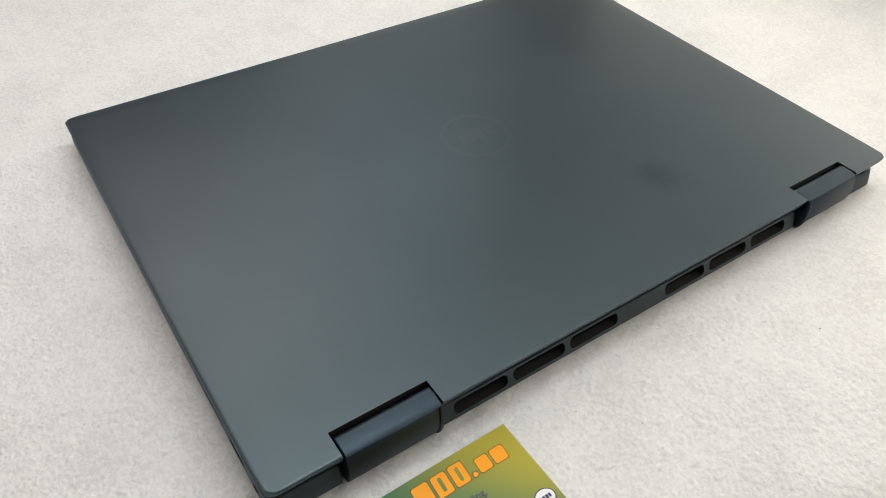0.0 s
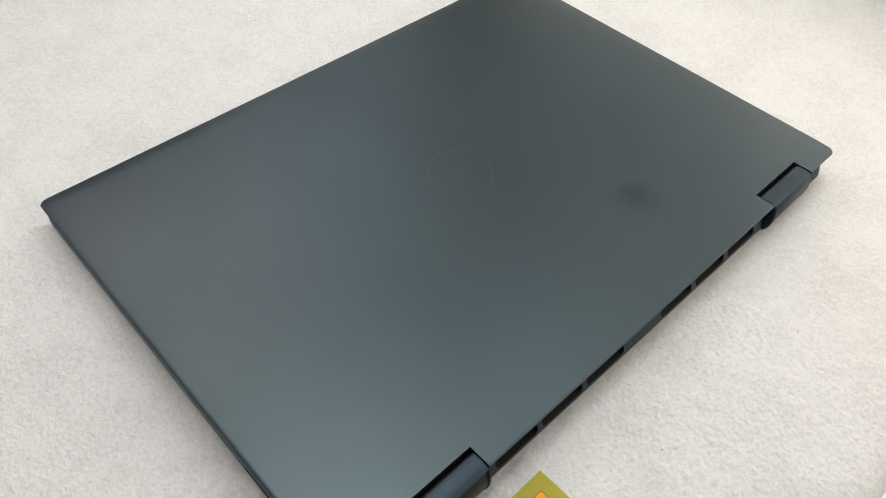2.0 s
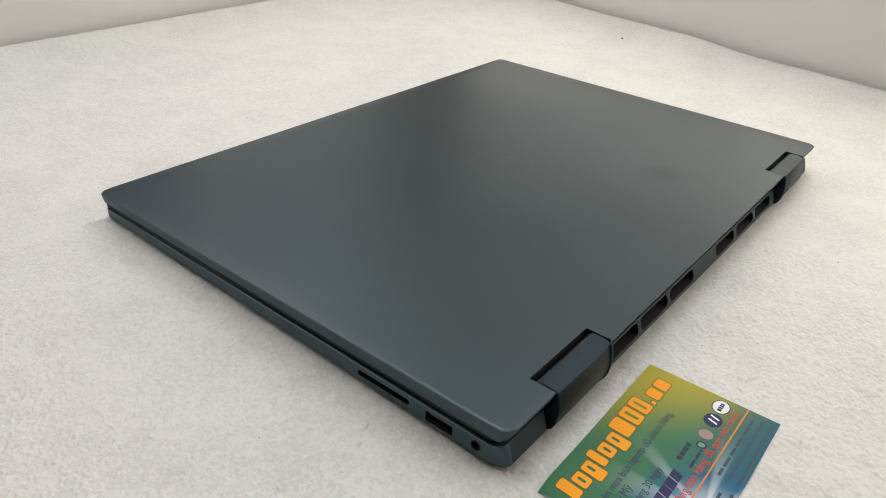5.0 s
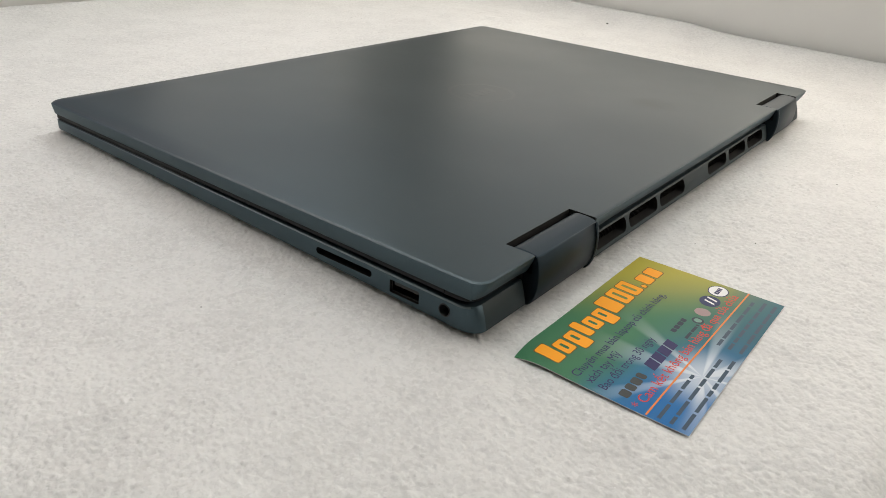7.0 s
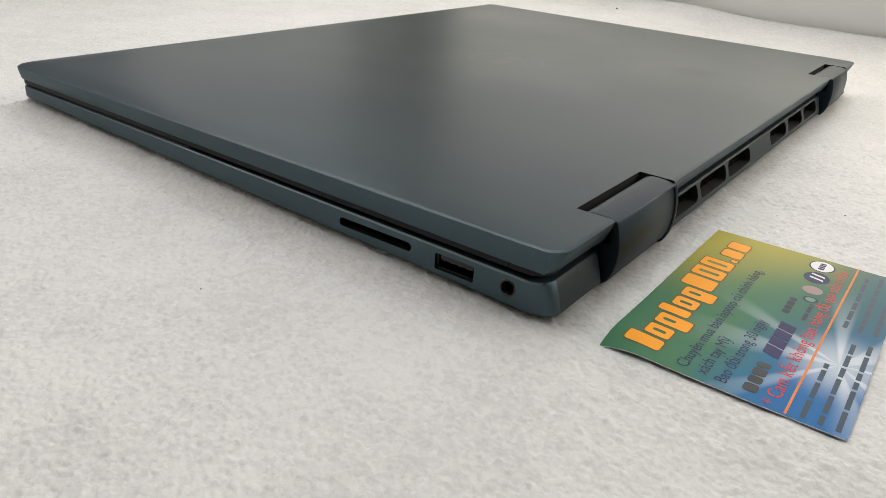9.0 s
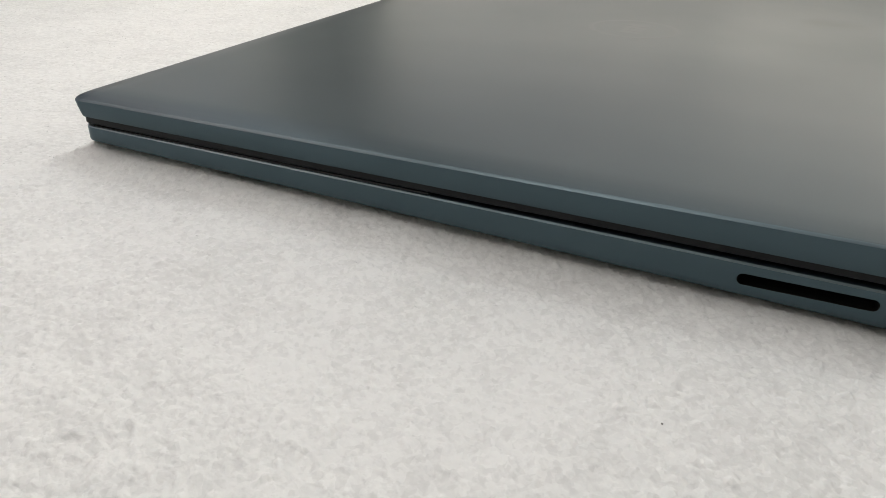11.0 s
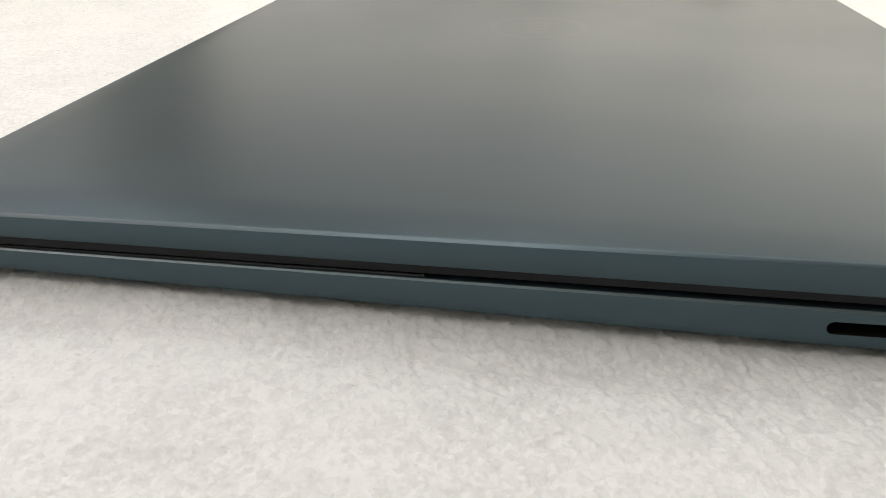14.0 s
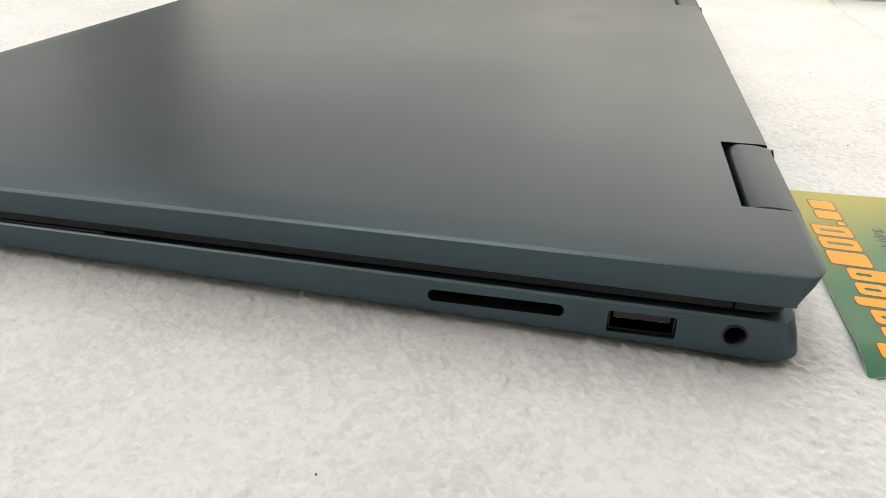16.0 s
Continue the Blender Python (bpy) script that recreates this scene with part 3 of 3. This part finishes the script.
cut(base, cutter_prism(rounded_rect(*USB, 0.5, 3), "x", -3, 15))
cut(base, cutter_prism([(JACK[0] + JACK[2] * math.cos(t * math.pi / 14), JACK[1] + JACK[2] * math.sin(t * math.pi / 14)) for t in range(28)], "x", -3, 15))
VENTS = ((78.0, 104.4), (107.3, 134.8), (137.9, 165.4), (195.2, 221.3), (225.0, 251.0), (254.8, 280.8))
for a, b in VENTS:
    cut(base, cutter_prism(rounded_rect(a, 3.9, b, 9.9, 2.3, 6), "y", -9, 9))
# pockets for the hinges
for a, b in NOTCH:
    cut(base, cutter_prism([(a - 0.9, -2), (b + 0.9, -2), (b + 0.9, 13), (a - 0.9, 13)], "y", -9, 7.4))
base.data.transform(Matrix.Scale(MM, 4))
base.data.shade_smooth()
base.data.set_sharp_from_angle(angle=radians(30))

# USB socket
bm = bmesh.new()
for f in ((19.35, 4.5, 31.65, 4.85), (19.35, 8.45, 31.65, 8.8), (19.35, 4.85, 19.7, 8.45), (31.3, 4.85, 31.65, 8.45)):
    box(bm, 1.2, f[0], f[1], 12.0, f[2], f[3], 0.08, 1)
usb = part("usb_socket", bm, port_steel, base, "steel USB socket", scale=MM)
part("tongue", box(bmesh.new(), 1.5, 20.2, 6.9, 12.5, 30.8, 8.35, 0.15), grey_plastic, usb, scale=MM)
for k in range(4):
    y = 21.4 + k * 2.6
    part("contact", box(bmesh.new(), 1.7, y, 6.72, 11.0, y + 1.0, 6.92), contact_gold, usb, scale=MM)
# audio jack ring
bm = bmesh.new()
n = 36
loops = [[(x, JACK[0] + r * math.cos(2 * math.pi * k / n), JACK[1] + r * math.sin(2 * math.pi * k / n)) for k in range(n)] for x, r in ((4.0, 2.28), (0.12, 2.28), (0.05, 2.0), (0.35, 1.75), (4.0, 1.75))]
rings(bm, loops, False, False)
part("audio_jack", bm, grey_plastic, base, "round black headphone socket", smooth=40, scale=MM)
# fins behind each vent, all on one mesh
first = None
for a, b in VENTS:
    count = int((b - a - 1.4) / 1.3) + 1
    for k in range(count):
        if first is None:
            first = part("fin", box(bmesh.new(), 0.0, 0.6, 4.0, 0.25, 8.5, 9.8), fin_black, base, scale=MM)
            fin = first
        else:
            fin = new("fin", first.data)
            fin.parent = base
        fin.location.x = (a + 0.8 + 1.3 * k) * MM
# feet
for x0, x1, y0, y1 in ((70, W - 70, 190, 200),):
    part("rubber_foot", box(bmesh.new(), x0, y0, 0.2, x1, y1, 3.2, 0.8), rubber, base, scale=MM)
part("rubber_foot", box(bmesh.new(), 80, 14, -0.2, W - 80, 24, 2.6, 0.6), rubber, base, scale=MM)


def hinge(x0, x1, inner):
    """A half-round barrel between x0 and x1; inner: the end with the collar, -1 or 1."""
    prof = [(5.6, 11.5), (5.5, 17.0), (4.9, 18.9), (3.7, 19.95), (2.2, 20.35), (0.0, 20.4), (-2.5, 20.25), (-4.9, 19.75),
            (-5.6, 19.1), (-6.4, 16.5), (-6.9, 13.0), (-6.9, 9.5), (-6.4, 6.0), (-5.4, 3.2), (-4.0, 1.3), (-2.0, 0.6), (2.0, 0.8), (4.5, 3.0)]
    fine = []
    for k, p in enumerate(prof):
        a, b, d = prof[k - 1], prof[(k + 1) % len(prof)], prof[(k + 2) % len(prof)]
        for t in (0.0, 0.25, 0.5, 0.75):
            fine.append(tuple(0.5 * (2 * q + (n - o) * t + (2 * o - 5 * q + 4 * n - e) * t**2 + (3 * q - o - 3 * n + e) * t**3) for o, q, n, e in zip(a, p, b, d)))
    prof = fine
    bm = bmesh.new()
    c = Vector((-0.8, 10.5))

    def ring(x, f):
        return [(x, c.x + (y - c.x) * f, c.y + (z - c.y) * f) for y, z in prof]

    rings(bm, [ring(x0, 0.965), ring(x0 + 0.4, 1.0), ring(x1 - 0.4, 1.0), ring(x1, 0.965)])
    h = part("hinge", bm, hinge_metal, laptop, "smooth slate-blue hinge barrel", smooth=40, scale=MM)
    bm = bmesh.new()
    e = x1 - 1.9 if inner > 0 else x0 + 0.3
    band = prof[32:58]

    def strip(x, f):
        return [(x, c.x + (y - c.x) * f, c.y + (z - c.y) * f) for y, z in band]

    lo = [strip(e, 0.98), strip(e, 1.05), strip(e + 0.5, 1.085), strip(e + 1.1, 1.085), strip(e + 1.6, 1.05), strip(e + 1.6, 0.98)]
    rows = rings(bm, lo, False, False, closed=False)
    bm.faces.new([r[0] for r in rows])
    bm.faces.new([r[-1] for r in rows][::-1])
    m = len(band)
    for k in range(m - 1):
        bm.faces.new((rows[-1][k], rows[-1][k + 1], rows[0][k + 1], rows[0][k]))
    part("collar", bm, hinge_metal, h, "raised lip round the hinge end", smooth=40, scale=MM)
    # dark core inside the pocket
    part("core", box(bmesh.new(), x0 - 0.6, -1.0, 3.0, x1 + 0.6, 4.6, 15.0, 1.5), bezel_black, h, scale=MM)


hinge(NOTCH[0][0] + 0.7, NOTCH[0][1] - 0.5, 1)
hinge(NOTCH[1][0] + 0.5, NOTCH[1][1] - 0.7, -1)

# ---- business card ----
card = thing("business_card", "glossy green and blue printed business card on the foam", "business card", at=(0.0485, -0.0429, 0.0))
card.rotation_euler = (0, 0, radians(0.7))
CW, CH = 90.2, 54.5


def card_z(u, v):
    """Height of the card's upper face: the corner by the laptop curls."""
    s = math.hypot(u + CW / 2, v - CH / 2)
    return 0.28 + 1.3 * max(0.0, 1 - s / 40.0) ** 2 + 0.4 * math.cos(u / CW * math.pi) - 0.15 * max(0.0, -v / 27.0) - 2.2 * max(0.0, 1 - s / 11.0) ** 2


def card_mesh():
    nx, ny = 30, 18
    bm = bmesh.new()
    rows = {}
    for lay, dz in ((0, 0.0), (1, -0.25)):
        for i in range(nx + 1):
            for j in range(ny + 1):
                u, v = -CW / 2 + CW * i / nx, -CH / 2 + CH * j / ny
                rows[lay, i, j] = bm.verts.new((u, v, card_z(u, v) + dz))
    for i in range(nx):
        for j in range(ny):
            for lay in (0, 1):
                bm.faces.new([rows[lay, i + a, j + b] for a, b in ((0, 0), (1, 0), (1, 1), (0, 1))])
    for i in range(nx):
        for j in (0, ny):
            bm.faces.new((rows[0, i, j], rows[0, i + 1, j], rows[1, i + 1, j], rows[1, i, j])).material_index = 1
    for j in range(ny):
        for i in (0, nx):
            bm.faces.new((rows[0, i, j], rows[0, i, j + 1], rows[1, i, j + 1], rows[1, i, j])).material_index = 1
    return bm


def card_print():
    """Green above, olive to the upper right, blue below, with pale rays from the lower middle."""
    m = material("printed_card", (0.1, 0.2, 0.1), 0.42, 0.0, 0.2)
    c = node(m, "ShaderNodeTexCoord")
    s = node(m, "ShaderNodeSeparateXYZ")
    link(m, c, "Object", s, "Vector")
    wob = noise_tex(m, 40.0, 2.0)

    def math_(op, a, b=None, **kw):
        n = node(m, "ShaderNodeMath")
        n.operation = op
        for k, v in enumerate((a, b)):
            if v is None:
                continue
            if isinstance(v, tuple):
                link(m, v[0], v[1], n, k)
            else:
                n.inputs[k].default_value = v
        return (n, "Value")

    def mapr(src, a, b):
        n = node(m, "ShaderNodeMapRange")
        n.interpolation_type = "SMOOTHSTEP"
        n.inputs["From Min"].default_value, n.inputs["From Max"].default_value = a, b
        link(m, src[0], src[1], n, "Value")
        return (n, "Result")

    def mix(fac, a, b):
        n = node(m, "ShaderNodeMix")
        n.data_type = "RGBA"
        link(m, fac[0], fac[1], n, 0)
        for k, v in ((6, a), (7, b)):
            if isinstance(v[0], float):
                n.inputs[k].default_value = (*v, 1)
            else:
                m.node_tree.links.new(v[0].outputs[v[1]], n.inputs[k])
        return (n, 2)

    X, Y = (s, "X"), (s, "Y")
    ywob = math_("ADD", Y, math_("MULTIPLY", (wob, "Fac"), 0.012))
    green = mix(mapr(math_("ADD", X, math_("MULTIPLY", Y, 0.9)), 0.005, 0.060), (0.045, 0.165, 0.080), (0.40, 0.34, 0.035))
    blue = mix(mapr(X, -0.030, 0.020), (0.004, 0.13, 0.36), (0.015, 0.11, 0.15))
    both = mix(mapr(math_("ADD", ywob, math_("MULTIPLY", X, 0.16)), -0.016, 0.012), blue, green)
    # rays
    rx, ry = math_("ADD", X, 0.017), math_("ADD", Y, 0.0205)
    ang = math_("ARCTAN2", ry, rx)
    rays = mapr(math_("SINE", math_("MULTIPLY", math_("ADD", ang, math_("MULTIPLY", math_("SINE", math_("MULTIPLY", ang, 5.0)), 0.12)), 8.0)), 0.1, 1.0)
    dist = math_("SQRT", math_("ADD", math_("MULTIPLY", math_("MULTIPLY", rx, rx), 0.6), math_("MULTIPLY", ry, ry)))
    near = math_("SUBTRACT", 1.0, mapr(dist, 0.004, 0.040))
    burst = math_("SUBTRACT", 1.0, mapr(dist, 0.001, 0.015))
    fac = math_("MINIMUM", math_("ADD", math_("MULTIPLY", math_("MULTIPLY", rays, near), 0.42), math_("MULTIPLY", burst, 0.72)), 0.9)
    out = mix(fac, both, (0.66, 0.70, 0.74))
    link(m, out[0], out[1], bsdf(m), "Base Color")
    return m


part("card_stock", card_mesh(), [card_print(), material("white_card_stock", (0.75, 0.75, 0.73), 0.6)], card, "curled thin card printed in green and blue", smooth=40, scale=MM)
INK = {}


def ink(name, colour):
    if name not in INK:
        INK[name] = material(name, colour, 0.42, 0.0, 0.2)
    return INK[name]


def slice_up(bm, size=1.5):
    """Cuts flat print into small tiles, so that it can follow the curl of the card."""
    for axis in (0, 1):
        lo, hi = min(v.co[axis] for v in bm.verts), max(v.co[axis] for v in bm.verts)
        way = Vector((1, 0, 0)) if axis == 0 else Vector((0, 1, 0))
        for k in range(1, int((hi - lo) / size) + 1):
            bmesh.ops.bisect_plane(bm, geom=bm.verts[:] + bm.edges[:] + bm.faces[:], plane_co=way * (lo + k * size), plane_no=way)


def lay_on_card(bm, lift=0.06):
    for v in bm.verts:
        v.co.z += card_z(v.co.x, v.co.y) + lift
    return bm


def words(name, text, u, v, height, width, mat, label=""):
    """A line of print whose left foot stands at (u, v), in millimetres, fitted to a width."""
    c = bpy.data.curves.new(name, "FONT")
    c.body, c.size, c.resolution_u = text, 10.0, 3
    tmp = new(name + "_tmp", c)
    bpy.context.view_layer.update()
    me = bpy.data.meshes.new_from_object(tmp.evaluated_get(bpy.context.evaluated_depsgraph_get()))
    bpy.data.objects.remove(tmp)
    bpy.data.curves.remove(c)
    bm = bmesh.new()
    bm.from_mesh(me)
    bpy.data.meshes.remove(me)
    lo, hi = min(q.co.x for q in bm.verts), max(q.co.x for q in bm.verts)
    k = width / (hi - lo)
    for q in bm.verts:
        q.co = Vector((u + (q.co.x - lo) * k, v + q.co.y * height / 7.0, 0))
    return part(name, lay_on_card(bm), mat, card, label, scale=MM)


def blocks(name, pieces, mat, label="", lift=0.06):
    """Plain shapes: each piece an outline of points in millimetres."""
    bm = bmesh.new()
    for o in pieces:
        bm.faces.new([bm.verts.new((x, y, 0)) for x, y in o])
    slice_up(bm)
    return part(name, lay_on_card(bm, lift), mat, card, label, scale=MM)


orange = ink("orange_ink", (0.93, 0.36, 0.010))
outline_ink = ink("brown_outline_ink", (0.16, 0.09, 0.02))
violet = ink("violet_ink", (0.030, 0.026, 0.10))
red = ink("red_ink", (0.62, 0.05, 0.03))
dark = ink("dark_ink", (0.03, 0.04, 0.06))
rule_ink = ink("orange_rule_ink", (0.75, 0.22, 0.05))
white_ink = ink("white_ink", (0.8, 0.8, 0.8))
contact_ink = ink("slate_ink", (0.045, 0.075, 0.11))
grey_ink = ink("grey_ink", (0.05, 0.055, 0.055))


def headline():
    """Heavy plain shapes for the shop's name: width, bottom and top of each, and whether it has an opening."""
    shapes = ((5.0, 0, 9.0, 0), (5.4, 0, 6.4, 1), (5.6, -2.4, 6.4, 1), (3.8, 0, 8.2, 0), (5.4, 0, 6.4, 1), (5.6, -2.4, 6.4, 1), (7.0, 0, 9.0, 0), (6.4, 0, 9.0, 1), (6.2, 0, 9.0, 1), (1.9, 0, 2.0, 0), (5.6, 0, 6.2, 0), (6.0, 0, 6.2, 0))
    u = -40.6

    def lean(o):
        return [(x + 0.07 * (y - 14.6), y) for x, y in o]

    for w, a, b, opened in shapes:
        lo = max(a, 0)
        hole = rounded_rect(u + 0.38 * w, 14.6 + lo + 1.5, u + 0.62 * w, 14.6 + b - 1.5, 0.5, 3)
        for name, mat, g, lift in (("headline_edge", outline_ink, 0.3, 0.05), ("headline_block", orange, 0.0, 0.08)):
            o = rounded_rect(u - g, 14.6 + a - g, u + w + g, 14.6 + b + g, min(0.9, w / 3), 3)
            if opened:
                bm = bmesh.new()
                rings(bm, [[(x, y, 0) for x, y in lean(o)], [(x, y, 0) for x, y in lean(hole)]], False, False)
                slice_up(bm)
                part(name, lay_on_card(bm, lift), mat, card, scale=MM)
            else:
                blocks(name, [lean(o)], mat, lift=lift)
        u += w + 1.35


headline()
words("print_line", "Chuyên mua bán laptop cũ chính hãng,", -42.2, 7.0, 2.9, 64.2, violet)
words("print_line", "xách tay Mỹ", -42.2, 2.6, 2.9, 19.6, violet)
words("print_line", "Bao đổi trong 30 ngày", -42.2, -1.9, 2.9, 34.5, violet)
words("red_line", "* Cam kết không bán hàng đã qua sửa chữa", -43.4, -13.0, 3.2, 83.2, red)
bm = bmesh.new()
rings(bm, [[(-44.6 + 89.6 * k / 40, v, 0) for k in range(41)] for v in (-15.2, -14.65)], False, False, closed=False)
part("rule", lay_on_card(bm, 0.09), rule_ink, card, scale=MM)
# makers' marks, as plain shapes
u = -41.5
for w, h in ((3.4, 3.2), (3.0, 3.2), (3.4, 3.2), (2.4, 3.2)):
    blocks("maker_mark", [rounded_rect(u, -8.2, u + w, -8.2 + h, 0.8, 3)], grey_ink)
    u += w + 0.5
u = -24.0
for w in (4.4, 4.0, 4.2, 4.0):
    blocks("maker_mark", [[(x + 0.3 * (y + 8.6), y) for x, y in ((u, -8.6), (u + w, -8.6), (u + w, -4.6), (u, -4.6))]], violet)
    u += w + 0.5
u = 0.5
for w in (2.2, 2.4, 2.6, 2.2):
    blocks("maker_mark", [rounded_rect(u, -5.0, u + w, -3.2, 0.4, 2)], dark)
    u += w + 0.4
for u, w in ((-0.4, 4.6), (4.8, 4.2), (9.6, 0.9)):
    blocks("maker_mark", [[(u, -9.4), (u + w, -9.4), (u + w, -8.4), (u, -8.4)]], dark)


def disc(name, cx, cy, rx, ry, mat, lift=0.06, n=28):
    return blocks(name, [[(cx + rx * math.cos(2 * math.pi * k / n), cy + ry * math.sin(2 * math.pi * k / n)) for k in range(n)]], mat, lift=lift)


disc("maker_mark", 13.2, -7.8, 2.0, 2.0, dark)
disc("mark_centre", 13.2, -7.8, 1.3, 1.3, ink("card_green_ink", (0.16, 0.30, 0.24)), 0.09)
disc("maker_mark", 19.8, -7.0, 2.7, 2.7, ink("dusky_pink_ink", (0.34, 0.24, 0.24)))
disc("maker_mark", 29.2, -6.2, 4.2, 3.5, ink("navy_ink", (0.02, 0.03, 0.10)))
for x in (27.4, 30.0):
    blocks("mark_bar", [[(x + 0.3 * (y + 8.2), y) for x, y in ((x, -8.2), (x + 1.0, -8.2), (x + 1.0, -4.4), (x, -4.4))]], white_ink, lift=0.09)
disc("maker_mark", 38.7, -5.9, 4.4, 3.6, violet)
disc("mark_centre", 38.7, -5.9, 4.0, 3.2, white_ink, 0.09)
u = 36.0
for w in (1.3, 1.1, 1.1, 1.0):
    blocks("mark_bar", [[(u, -6.7), (u + w, -6.7), (u + w, -5.1), (u, -5.1)]], violet, lift=0.12)
    u += w + 0.25
# contact lines that stay as bars
LINES = ((-43.6, -18.7, 25.5), (-43.6, -22.2, 41.0), (-43.6, -25.7, 41.0), (3.0, -18.7, 39.0), (3.0, -22.2, 39.0), (3.0, -25.7, 39.0))
for n, (u, v, length) in enumerate(LINES):
    pick, end = random.Random(n), u + length
    while u < end - 2.0:
        w = min(pick.uniform(3.0, 8.5), end - u)
        blocks("contact_bar", [[(u, v), (u + w, v), (u + w, v + 1.1), (u, v + 1.1)]], contact_ink)
        u += w + 1.0

# ---- grit on the foam ----
def speck(x, y, r):
    bm = bmesh.new()
    bmesh.ops.create_icosphere(bm, subdivisions=2, radius=r)
    for v in bm.verts:
        v.co *= 1 + 0.35 * noise.noise(v.co * 2.2 / r)
        v.co.z *= 0.6
    ob = part("grit_speck", bm, grit, smooth=60)
    ob.location = (x, y, foam_height(x, y) + r * 0.35)
    return tagged(ob, "tiny dark speck of grit on the white foam", "grit", group="grit on the foam")


for x, y, r in ((-0.0432, 0.0739, 0.00028), (0.1403, -0.0449, 0.0003), (0.5684, 0.2435, 0.0011), (0.1215, -0.0264, 0.00025), (0.2434, -0.0533, 0.00035)):
    speck(x, y, r)
